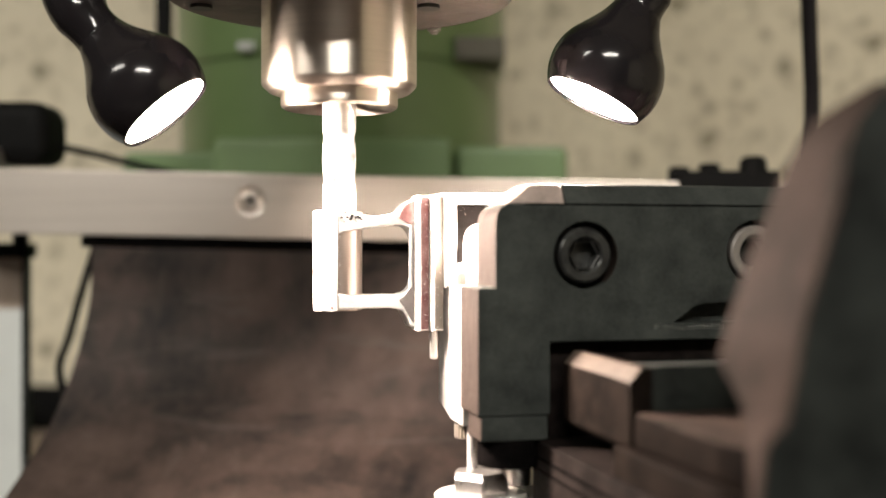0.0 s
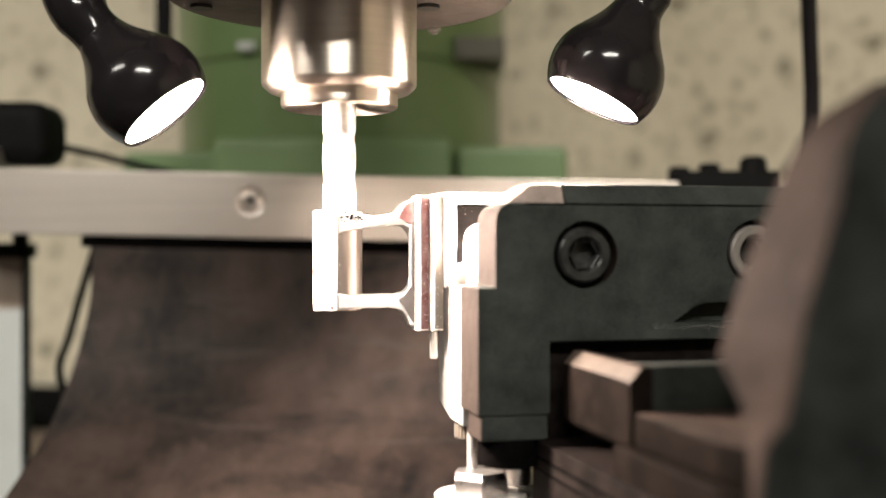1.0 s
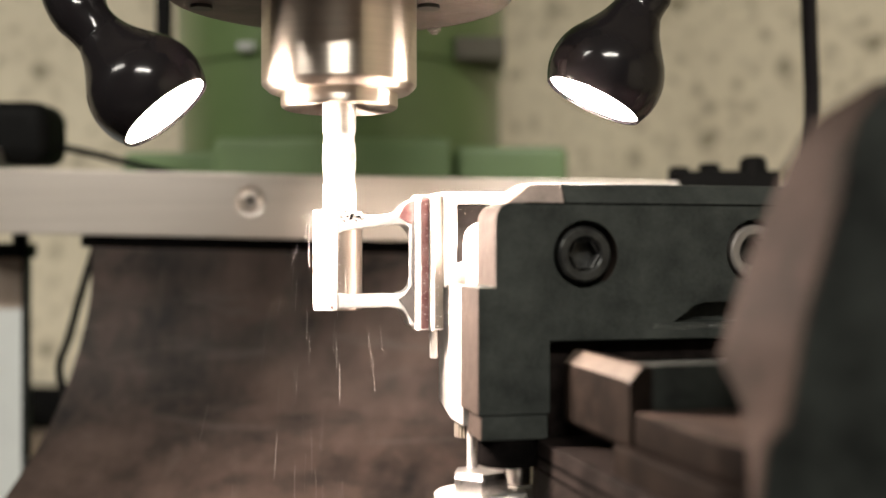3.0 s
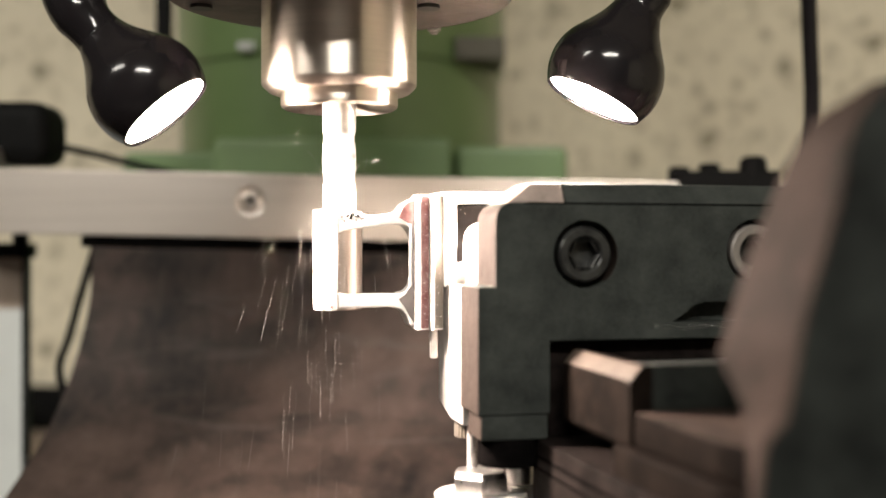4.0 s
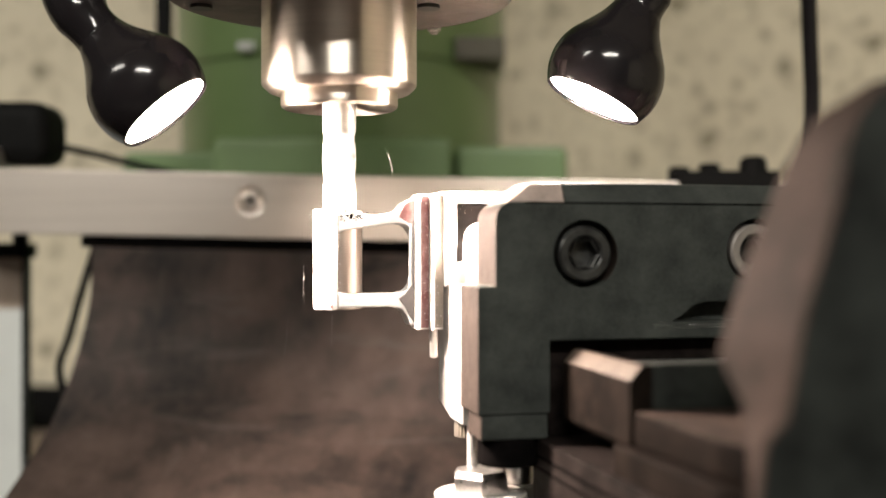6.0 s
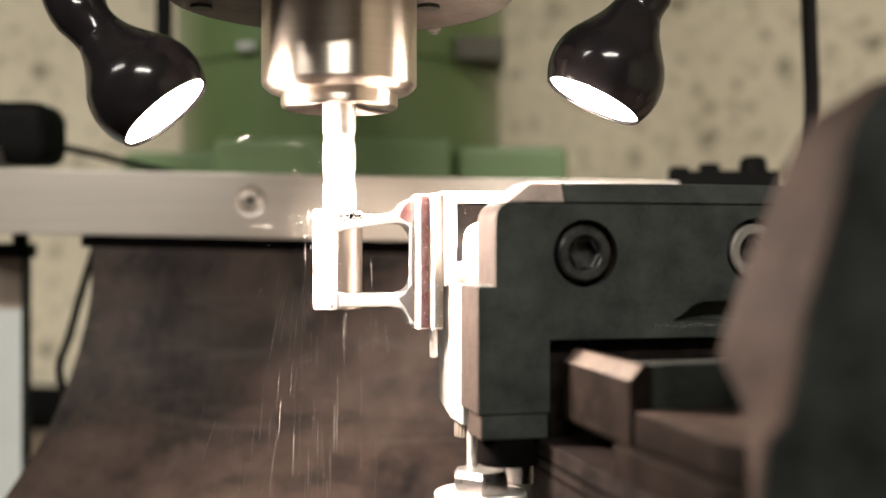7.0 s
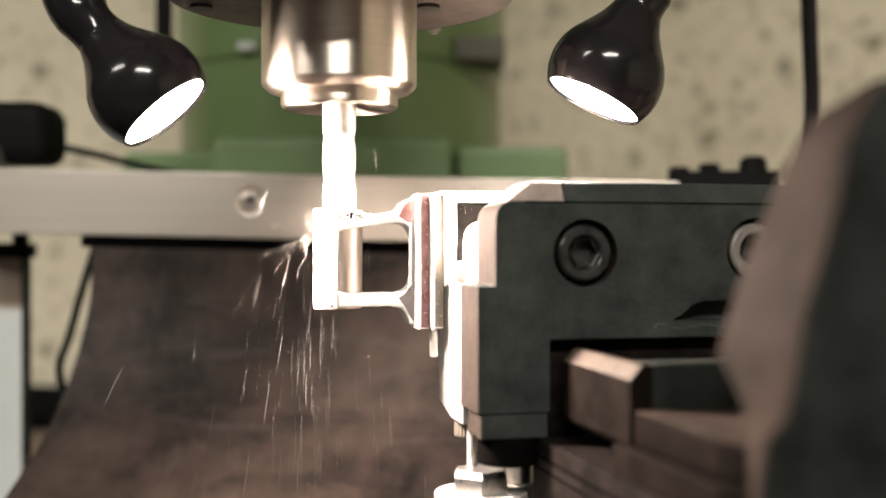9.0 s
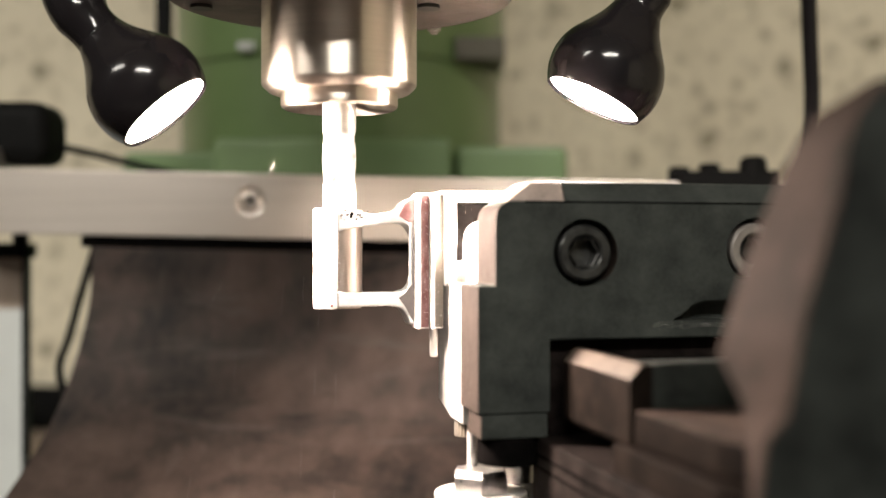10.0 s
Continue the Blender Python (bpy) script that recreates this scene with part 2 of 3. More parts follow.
def spline(points, steps=8):
    """Catmull-Rom through the points."""
    pts = [Vector(p) for p in points]
    pts = [2 * pts[0] - pts[1], *pts, 2 * pts[-1] - pts[-2]]
    out = []
    for a, b, c, d in zip(pts, pts[1:], pts[2:], pts[3:]):
        for i in range(steps):
            t = i / steps
            out.append(0.5 * (2 * b + (c - a) * t + (2 * a - 5 * b + 4 * c - d) * t * t + (3 * b - a - 3 * c + d) * t ** 3))
    return [*out, pts[-2]]


def tube(points, radius, seg=16, steps=8):
    """A round tube along a smooth path."""
    path = spline(points, steps)
    bm = bmesh.new()
    rings, up = [], Vector((0.13, 0.99, 0.05))
    for i, p in enumerate(path):
        d = (path[min(i + 1, len(path) - 1)] - path[max(i - 1, 0)]).normalized()
        side = d.cross(up).normalized()
        up = side.cross(d).normalized()
        r = radius(i / (len(path) - 1)) if callable(radius) else radius
        rings.append([bm.verts.new(p + r * (math.cos(a) * side + math.sin(a) * up)) for a in (2 * math.pi * k / seg for k in range(seg))])
    for p, q in zip(rings, rings[1:]):
        for i in range(seg):
            j = (i + 1) % seg
            bm.faces.new((p[i], p[j], q[j], q[i]))
    bm.faces.new(rings[0][::-1])
    bm.faces.new(rings[-1])
    return bm


# ---------------------------------------------------------------- the room
FL = -EYE * 1000
BACK = 1150


def room():
    solo("wall_north", box(-1900, 1900, BACK, BACK + 120, FL, 1250, 0), WALL, "cream wall with grey-green flecks", "wall", kind="structure")
    # unseen walls; their dark and cream tones are chosen for the chuck's reflections
    solo("wall_south", box(-1900, 1900, -2320, -2200, FL, 1250, 0), PAINTED, "plain dark painted wall", "wall", kind="structure")
    solo("wall_west", box(-2020, -1900, -2320, BACK + 120, FL, 1250, 0), PAINTED, "plain dark painted wall", "wall", kind="structure")
    solo("wall_east", box(1900, 2020, -2320, BACK + 120, FL, 1250, 0), WALL, "cream wall with grey-green flecks", "wall", kind="structure")
    solo("floor", box(-2020, 2020, -2320, BACK + 120, FL - 100, FL, 0), CONCRETE, "grey concrete workshop floor", "floor", kind="structure")
    solo("ceiling", box(-2020, 2020, -2320, BACK + 120, 1250, 1350, 0), PLASTER, "plain pale plaster ceiling", "ceiling", kind="structure")


def ceiling_lights():
    """Two tubes at the back of the room, behind the lens."""
    for x, y, watts in ((-1400, -720, LEFT_WATTS), (120, -1450, REAR_WATTS)):
        t = thing("ceiling_light", pose(x * MM, y * MM, EYE + 1.25), "long white ceiling light with a bright tube", "ceiling light", "ceiling lights")
        part("housing", box(x - 470, x + 470, y - 120, y + 120, 1190, 1249, 4), WHITE, t)
        part("light_tube", move(lathe([(0, -440), (13, -440), (13, 440), (0, 440)], 20), x, y, 1172, 0, 90, 0), TUBE, t, "glowing white tube")
        lamp = bpy.data.lights.new("tube_light", "AREA")
        lamp.shape, lamp.size, lamp.size_y = "RECTANGLE", 0.88, 0.2
        lamp.energy, lamp.color = watts, (1.0, 0.955, 0.865)
        ob = new("tube_light", lamp)
        ob.matrix_basis = look((x * MM, y * MM, EYE + 1.15), (x * MM, y * MM, EYE))


# ---------------------------------------------------------------- behind the machine
def backdrop_things():
    bench = thing("workbench", pose(0, 0.85, 0), "beige workbench with a black strip along the wall", "workbench")
    part("benchtop", box(-900, 900, 640, 1148, -215, -187, 3), BEIGE, bench)
    part("back_strip", box(-900, 900, 1128, 1148.5, -187, -142, 2), PLASTIC, bench, "black strip at the wall")
    for x in (-850, -20, 850):
        part("leg", box(x - 30, x + 30, 700, 760, FL, -215, 2), RUBBER, bench)

    green = thing("machine_column", pose(-0.06, 0.86, EYE - 0.18), "green enamelled round machine column on a stepped base", "machine")
    part("column", move(lathe([(0, -180), (119, -180), (119, 127), (121, 128), (122, 130), (122, 420), (0, 420)], 72), -76, 830, 0), GREEN, green)
    part("base_block", box(-217, -128, 740, 900, -180, 66, 5), GREEN_LIGHT, green)
    part("base_block", box(-146, 6, 690, 800, -180, 70, 5), GREEN_LIGHT, green)
    part("base_block", box(8, 80, 700, 860, -180, 66, 5), GREEN_LIGHT, green)
    part("bracket", box(8, 42, 735, 790, 127, 143, 2), BRACKET, green, "brownish bracket")
    # plate stands in for a small white reflection on the column
    part("white_glint", box(-134, -123, 714, 720, 130, 135, 0.8), WHITE, green, "small white highlight built as a plate")


def guard_rail():
    """The bright flat bar behind the spindle, with its countersunk socket screw."""
    tilt = Matrix.Rotation(radians(1.15), 4, "Y")
    rail = thing("flat_bar", SHOP @ pose(0, 0.55, 0), "brushed steel flat bar with a countersunk screw", "metal bar")
    sp = SHOP @ Matrix.Translation((0, 0.55, 0)) @ tilt
    dish = move(lathe([(0, -2.2), (6.2, -2.2), (6.4, -1.0), (8.8, 0.2), (8.8, 1), (0, 1)], 48), -97, 0, 22.2, 90)
    part("bar", cut(box(-250, 300, 0, 8, 3.5, 36, 0.7), dish), BRUSHED, rail, space=sp)
    screw = part("screw", move(lathe([(0, -2.2), (5.9, -2.2), (5.9, -1.2), (5.2, -0.3), (3.6, 0.1), (3.1, -0.2), (3.0, -1.8), (0, -1.9)], 40, close=False), -97, 0, 22.2, 90), BRUSHED, rail, space=sp)
    part("hex_socket", move(lathe([(3.1, -0.2), (2.2, -0.3), (2.0, -1.5), (0, -1.6)], 6, close=False), -97, 0, 22.2, 90), CAST_GREY, screw, space=sp)
    # near-black strip put where only shade lies between bar and sheet
    part("shade_strip", box(-182, 230, 1, 7, -2.6, 3.4, 0.6), NEAR_BLACK, rail, "black strip standing in for the shaded gap", space=sp)
    for x in (-110, 200):
        part("stand_off", box(x - 10, x + 10, 8, 95, -180, 30, 1), BRUSHED, rail, space=sp)


def apron():
    """A worn sheet hung under the bar, sagging forward."""
    prof = [(552, 3.5), (551, -8), (549, -30), (543, -53), (532, -75), (513, -95), (487, -112), (455, -128), (425, -141)]
    bm = bmesh.new()
    rows, nx = [], 60
    path = spline([(0, y, z) for y, z in prof], 5)
    for k, p in enumerate(path):
        row = []
        for i in range(nx + 1):
            s = i / nx
            left = 176.5 + 17 * min(1.2, max(0, (-25 - p.z) / 90)) ** 1.3
            x = -left + (220 + left) * s
            wob = 1.6 * noise.noise(Vector((x * 0.02, p.z * 0.03, 3.0))) * min(1, k / 6)
            row.append(bm.verts.new((x, p.y + wob, p.z - x * 0.02 + wob)))
        rows.append(row)
    for a, b in zip(rows, rows[1:]):
        for i in range(nx):
            bm.faces.new((a[i], a[i + 1], b[i + 1], b[i]))
    bmesh.ops.solidify(bm, geom=bm.faces[:], thickness=3)
    solo("apron_sheet", bm, RUBBER, "dark brown worn rubber sheet hanging under a steel bar", "rubber sheet", base=(0, 552, 4))


def left_clutter():
    cab = thing("cabinet", SHOP @ pose(-0.27, 0.62, -0.18), "white and beige cabinet with a black top edge", "cabinet")
    plan = [(-420, 620), (-236.5, 620), (-236.5, 624), (-300, 790), (-420, 790)]
    part("body", prism(plan, -1250, -34, "z", 0.8), WHITE, cab)
    part("upper_panel", prism(plan, -34.2, -5, "z", 0.8), BEIGE, cab)
    part("top_edge", prism([(-420, 610), (-231, 610), (-231, 624), (-297, 790), (-420, 790)], -5, 3.5, "z", 1.5), PLASTIC, cab)
    part("corner_strip", box(-237, -233.4, 616, 622, -1250, -5, 0.6), BLACK_OXIDE, cab)
    part("top_knob", move(lathe([(0, 0), (4, 0), (4.6, 1), (4.6, 5), (3.8, 6), (0, 6)], 20), -238, 618, 3.4), PLASTIC, cab)
    adapter = thing("power_adapter", SHOP @ pose(-0.22, 0.58, 0.045), "black plastic power adapter with a cable", "adapter")
    part("body", box(-325, -202, 557, 595, 43.5, 76, 9, 4), PLASTIC, adapter)
    part("plug", box(-300, -224, 551, 575, 40.5, 52, 2), CAST_GREY, adapter)
    part("cable", tube([(-202, 578, 54), (-188, 583, 51), (-172, 590, 47), (-150, 600, 42), (-120, 640, 36), (-80, 690, 20)], 1.9), PLASTIC, adapter)
    solo("loose_cable", tube([(-178, 566, 6), (-186, 566, -20), (-193, 566, -45), (-198, 566, -60), (-196, 566, -72), (-188, 566, -90), (-170, 580, -120), (-150, 600, -179)], 2.0), PLASTIC,
         "thin black cable hanging in a loop", "cable", base=(-178, 566, 6))


def hose():
    solo("black_hose", tube([(162, 515, 1249), (167, 515, 500), (171.2, 515, 170), (171.7, 515, 117), (173.3, 515, 64), (172.6, 520, 20), (170, 560, -60), (165, 660, -185)], 3.7, 20), BLACK_GLOSS,
         "thick black hose hanging down", "hose", base=(150, 515, 1249))
    solo("hanging_rod", box(-168, -159.5, 640, 648, 96, 1249, 1), PLASTIC, "slim dark metal rod hanging by the column", "rod", base=(-159, 644, 1249))


def top_clamp():
    c = thing("hose_clamp", SHOP @ pose(0.125, 0.55, 0.03), "black knobbed clamp on the steel bar", "clamp")
    part("body", box(118, 169, 547, 561, 24, 39.4, 2, 3), PLASTIC, c)
    part("nub", move(lathe([(0, -4), (3.4, -4), (4.2, -3), (4.2, 4), (3.2, 5.5), (0, 6)], 20), 119.5, 553, 37.4, 0, -90, 0), PLASTIC, c)
    part("screw_head", move(lathe([(0, 0), (5.3, 0), (5.3, 9), (4.6, 10), (2.6, 10), (2.2, 8.5), (0, 8.5)], 6), 134.5, 553, 33), PLASTIC, c)
    knob = lathe([(0, 0), (5.4, 0), (6.7, 2), (6.7, 10.5), (5.6, 12.8), (4.0, 13.6), (0, 13.8)], 40)
    for i, v in enumerate(knob.verts):
        if i % 4 < 2:
            v.co.x, v.co.y = v.co.x * 0.92, v.co.y * 0.92
    part("knob", move(knob, 156.5, 553, 33.2), PLASTIC, c, "ribbed black knob", smooth=20)


# ---------------------------------------------------------------- spindle and lamps
def milling_head():
    t = thing("milling_machine", SPINDLE @ pose(0, 0, 0.079), "green milling machine with a grey spindle flange", "machine")
    part("flange", lathe([(0, 77.3), (53, 77.3), (54, 78.4), (54, 152), (0, 152)], 80), FLANGE, t, space=SPINDLE)
    part("head_casting", box(-62, 62, -60, 120, 150, 300, 8), GREEN, t, space=SPINDLE)
    part("neck", box(-40, 40, 118, 500, 255, 300, 6), GREEN, t, space=SPINDLE)
    for x, y in ((-44.6, 8), (27.5, 8), (38, -24), (-20, -42)):
        part("set_screw", move(lathe([(0, -1), (3.6, -1), (3.6, 0.3), (2.9, 0.5), (2.0, 0.4), (1.9, -0.6), (0, -0.6)], 24, close=False), x, y, 77.2), BLACK_OXIDE, t, space=SPINDLE)
    part("grease_nipple", move(lathe([(0, -1.9), (1.2, -1.7), (1.6, -1.2), (1.2, -0.7), (2.3, -0.5), (2.3, 0.5), (0, 0.5)], 20), 29, 45, 77.2), BRIGHT, t, "small bright fitting", space=SPINDLE)


def end_mill():
    """Four twisted flutes below a plain shank."""
    bm = bmesh.new()
    n, rows, zs = 64, [], [8 + i * 1.0 for i in range(30)]
    for z in zs:
        tw = math.tan(radians(32)) * z / 5.2
        fade = min(1.0, max(0.0, (36.5 - z) / 4))
        ring = []
        for k in range(n):
            a = 2 * math.pi * k / n
            s = (a * 4 / (2 * math.pi)) % 1.0
            r = 5.2 - fade * 1.9 * (math.sin(math.pi * min(1, s / 0.72)) ** 0.8 if s < 0.72 else 0.03)
            ring.append(bm.verts.new((r * math.cos(a + tw), r * math.sin(a + tw), z)))
        rows.append(ring)
    for a, b in zip(rows, rows[1:]):
        for k in range(n):
            j = (k + 1) % n
            bm.faces.new((a[k], a[j], b[j], b[k]))
    bm.faces.new(rows[0][::-1])
    bm.faces.new(rows[-1])
    return join(bm, lathe([(0, 36), (5.15, 36.8), (5.15, 52), (0, 52)], 48))


def spindle():
    t = thing("collet_chuck", SPINDLE @ pose(0, 0, 0.045), "polished steel collet chuck turning with its cutter", "collet chuck")
    part("chuck_body", lathe([(16, 47.8), (21.0, 48.1), (21.9, 48.4), (23.6, 50.0), (23.9, 50.5), (23.95, 51.1), (23.95, 82), (0, 82)], 96, close=False), STEEL, t, space=SPINDLE)
    part("collet_nose", lathe([(6.0, 50), (6.0, 45.8), (9, 44.2), (17.0, 43.2), (17.9, 43.8), (18.1, 44.8), (18.1, 49), (0, 49)], 96, close=False), STEEL, t, space=SPINDLE)
    part("end_mill", end_mill(), TOOL_STEEL, t, "bright four-flute end mill", space=SPINDLE)
    return t


def swept(centres, ways, radii, seg=64):
    """Rings of the given radii round a path, the ways being its tangents."""
    bm = bmesh.new()
    rings, up = [], Vector((0.13, 0.99, 0.05))
    for p, d, r in zip(centres, ways, radii):
        side = d.cross(up).normalized()
        up = side.cross(d).normalized()
        rings.append([bm.verts.new(p + r * (math.cos(a) * side + math.sin(a) * up)) for a in (2 * math.pi * k / seg for k in range(seg))])
    for p, q in zip(rings, rings[1:]):
        for i in range(seg):
            j = (i + 1) % seg
            bm.faces.new((p[i], p[j], q[j], q[i]))
    bm.faces.new(rings[0][::-1])
    bm.faces.new(rings[-1])
    return bm


def led_lamp(centre, way, k, beam, neck, near, label):
    """A bell-shaped black lamp flowing into a bent neck; way is where it shines, k its size, near its share of the planned distance."""
    centre, neck, k = Vector(centre) * near, [Vector(p) * near for p in neck], k * near
    c, w = centre * MM, Vector(way).normalized()
    sp = SHOP @ look(c, c + w)
    t = thing("gooseneck_lamp", SHOP @ Matrix.Translation(c), label, "desk lamp", "gooseneck lamps over the work")
    bell = [(15.0, 0.8), (15.5, -0.5), (16.0, -0.6), *[(p.x, p.z) for p in spline([(16.4, 0, 0.2), (17.3, 0, 2.2), (18.2, 0, 5), (18.6, 0, 9), (18.1, 0, 13), (16.6, 0, 17), (14.4, 0, 20.5), (12.0, 0, 24), (9.9, 0, 27.5), (8.4, 0, 31)], 4)]]
    shade_at = [Vector(centre) - w * (z * k) for r, z in bell]
    bend = spline([shade_at[-4], shade_at[-1], *[Vector(p) for p in neck]], 8)[8:]
    n = len(bend)
    tangents = [(bend[min(i + 1, n - 1)] - bend[max(i - 1, 0)]).normalized() for i in range(n)]
    widths = [k * (8.35 - 0.7 * math.sin(math.pi * min(1, i / 10)) + 0.75 * min(1, i / 16)) for i in range(n)]
    cutoff = 14
    shade = part("shade", swept(shade_at + bend[1:cutoff], [-w] * len(shade_at) + tangents[1:cutoff], [r * k for r, z in bell] + widths[1:cutoff]), BLACK_GLOSS, t, smooth=75)
    part("gooseneck", swept(bend[cutoff - 1:], tangents[cutoff - 1:], widths[cutoff - 1:], 40), BLACK_GLOSS, t)
    part("lens", lathe([(0, -1.6 * k), (6 * k, -1.3 * k), (11 * k, -0.6 * k), (15.2 * k, 0.4 * k), (15.2 * k, 1.2 * k), (0, 1.2 * k)], 48), LENS, shade, "bright glowing LED lens", space=sp)
    lamp = bpy.data.lights.new("led", "AREA")
    lamp.spread = radians(beam)
    lamp.shape, lamp.size, lamp.energy, lamp.color = "DISK", 0.026, LED_WATTS, (1.0, 0.82, 0.70)
    ob = new("led", lamp)
    ob.matrix_basis = SHOP @ look(c + w * 0.002, c + w)


def lamps():
    led_lamp((-84.3, 333, 41.6), (0.65, -0.02, -0.757), 0.962, 150, [(-108.6, 333.2, 69.6), (-111.9, 333.8, 74.4), (-113.6, 334.5, 79), (-114, 337, 88), (-109, 342, 110), (-92, 352, 156)], 0.976,
             "glossy black bell-shaped lamp switched on, bent towards the cutter")
    led_lamp((47.4, 345.5, 47.0), (-0.446, -0.05, -0.89), 0.99, 84, [(63.0, 347.3, 78.4), (64.0, 348, 83), (63.6, 350, 92), (54, 354, 114), (24, 358, 156)], 0.99,
             "glossy black bell-shaped lamp switched on, over the vise")


# ---------------------------------------------------------------- vise, slide and work
def cap_screw(u, z, parent, material, label):
    """A socket-head screw sunk in its bore; the head is turned, the socket a true six-sided hole."""
    head = lathe([(0, -8), (7.9, -8), (7.9, 0.2), (7.2, 0.9), (5.3, 0.9), (4.9, 0.5), (4.6, 0.2), (4.6, -4.5), (0, -5.5)], 48, close=False)
    s = part("cap_screw", move(head, u, 1.2, z, 90), material, parent, label, space=VISE)
    sock = lathe([(4.62, 0.2), (4.0, -0.2), (4.0, -4.0), (0, -4.4)], 6, close=False)
    part("hex_socket", move(sock, u, 1.2, z, 90), BLACK_OXIDE, s, space=VISE, smooth=20)


def vise():
    t = thing("milling_vise", VISE @ pose(0.04, 0, -0.15), "black cast-iron milling vise with socket screws, steel jaw plates and faces toned as lamp-lit", "vise")
    face = [(-0.5, 8.0), (0, 10.0), (1.2, 11.6), (3.3, 12.6), (135, 12.6), (135, -26), (15.5, -26), (15.5, -46), (-5.5, -46), (-5.5, -10.7), (-0.5, -10.7)]
    body = prism(face, 0, 19, "y", 0.7)
    slope = [(0.1, 12.5), (3.4, 18.3), (19, 18.3), (19, 12.5)]
    top = prism(slope, 19.9, 135, "x", 0.6)
    top_end = prism(slope, 2.6, 19.8, "x", 0)
    for v in top_end.verts:
        if v.co.x < 10:
            v.co.x += (v.co.z - 12.5) * 1.4
    bevel(top_end, top_end.edges, 0.6)
    roughen(top_end, 3, 0.12)
    pit = prism([(52, -21.0), (55.5, -18.8), (58.5, -16.4), (62, -15.4), (88, -14.8), (88, -21.0)], -2, 7, "y", 0)
    bores = [move(lathe([(0, -2), (9.5, -2), (9.5, 8), (0, 8)], 48), u, 0, z, -90) for u, z in ((25.8, -1.7), (78.4, -1.0))]
    # left faces take a brown tuned to their lamp-lit look
    toned(part("fixed_jaw", cut(body, *bores, pit), IRON, t, space=VISE), (-1, 0, 0), IRON_BROWN)
    part("jaw_top", top, IRON, t, space=VISE)
    # pale end piece: light the lamps don't give here is put into its colour
    part("jaw_top_end", top_end, LIT_END, t, "pale end of the jaw top, light in its colour", space=VISE)
    part("seam_groove", box(8, 134, -0.12, 0.8, 12.25, 12.7, 0.05), NEAR_BLACK, t, "dark joint under the jaw top", space=VISE)
    shoulder = [(18.5, -11.5), (47, -11.5), (47, -4.5), (38.6, -4), (38.2, 2), (36.6, 4.6), (33, 6.2), (27, 7.2), (18.5, 7.8)]
    part("jaw_plate", prism(shoulder, 0.2, 40, "x", 0.5), BRIGHT, t, "bare bright steel jaw plate", space=VISE)
    part("jaw_plate", prism([(18.6, -11), (48, -11), (48, -47.8), (33, -51.4), (18.6, -51.4)], -5.0, 15, "x", 0.6), BRIGHT, t, "bare bright steel jaw plate", space=VISE)
    # the bed's colour carries the shadow inside the notch
    part("bed", box(15.6, 130, 6, 45, -54.5, -26.6, 0.6), BROWN_BLACK, t, space=VISE)
    # rear jaw near-black: the shade lying on it is put into the colour
    part("rear_jaw", box(-1, 60, 49, 60, -5, 13.9, 0.5), NEAR_BLACK, t, space=VISE)
    toned(part("lower_lip", box(-4.6, 15, 0.5, 14, -53, -46, 0.8), IRON, t, space=VISE), (-1, 0, 0), IRON_BROWN)
    cap_screw(25.8, -1.7, t, BLACK_OXIDE, "black socket-head cap screw")
    cap_screw(78.4, -1.0, t, CAST_GREY, "grey worn socket-head cap screw")
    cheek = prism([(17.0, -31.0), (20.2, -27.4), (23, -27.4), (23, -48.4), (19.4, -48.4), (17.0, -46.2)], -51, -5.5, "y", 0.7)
    # the cheek's lit top edge and dim sides are set by colour
    toned(part("guide_cheek", cheek, DIM_BROWN, t, space=VISE), (-1, 0, 1), LIT_EDGE, 0.85)
    part("guide_block", prism([(-50.6, -27.2), (-40, -28), (4, -32), (4, -47), (-50.6, -47)], 22.6, 70, "x", 0.7), IRON_DARK, t, space=VISE)
    # the moving jaw leans away towards its far side; it stands close to the lens
    far = [(88, 32), (76, 29.2), (70, 25.4), (66, 23.0), (62.3, 17.7), (59.3, 11.2), (56.3, 4.2), (53.3, -3.9), (50.8, -12.0), (48.6, -19.2), (53.0, -27.5), (54.0, -34), (54.8, -47), (88, -47)]
    near = [(84, 27), (70.6, 25.3), (66.3, 23.9), (63.5, 20.4), (62.0, 15.7), (61.1, 8.7), (59.0, 1.8), (57.0, -5.1), (55.5, -10.3), (54.2, -18.1), (52.6, -26.2), (49.0, -30.6), (47.6, -45), (84, -45)]
    jaw = bmesh.new()
    one, two = ([jaw.verts.new((x, y, z)) for x, z in side] for side, y in ((far, 195), (near, 168)))
    jaw.faces.new(one)
    jaw.faces.new(two[::-1])
    for i in range(len(far)):
        j = (i + 1) % len(far)
        jaw.faces.new((one[i], two[i], two[j], one[j]))
    bmesh.ops.recalc_face_normals(jaw, faces=jaw.faces)
    bevel(jaw, [e for e in jaw.edges if abs(e.verts[0].co.y - e.verts[1].co.y) < 1], 0.9, 3)
    # lamp light on the jaw's left face is put into a brown
    toned(part("moving_jaw", jaw, IRON_DARK, t), (-1, 0, 0.2), IRON_LIT, 0.55)
    foot = part("jaw_foot", prism([(17.8, -51.2), (18.6, -90), (20.4, -98), (23.4, -103), (110, -103), (110, -51.2)], -46, -38, "z", 1.0), DIM_BROWN, t, space=VISE)
    # the foot's top takes the lit brown, its sides the dim one
    toned(foot, (0, 0, 1), IRON_LIT, 0.8)
    part("foot_ledge", prism([(14.6, -46), (15.6, -96), (20, -106), (110, -106), (110, -46)], -60, -46.2, "z", 1.0), DIM_BROWN, t, space=VISE)
    part("slide_body", box(12.6, 120, -150, 8, -150, -53.25, 0.8), BROWN_BLACK, t, space=VISE)
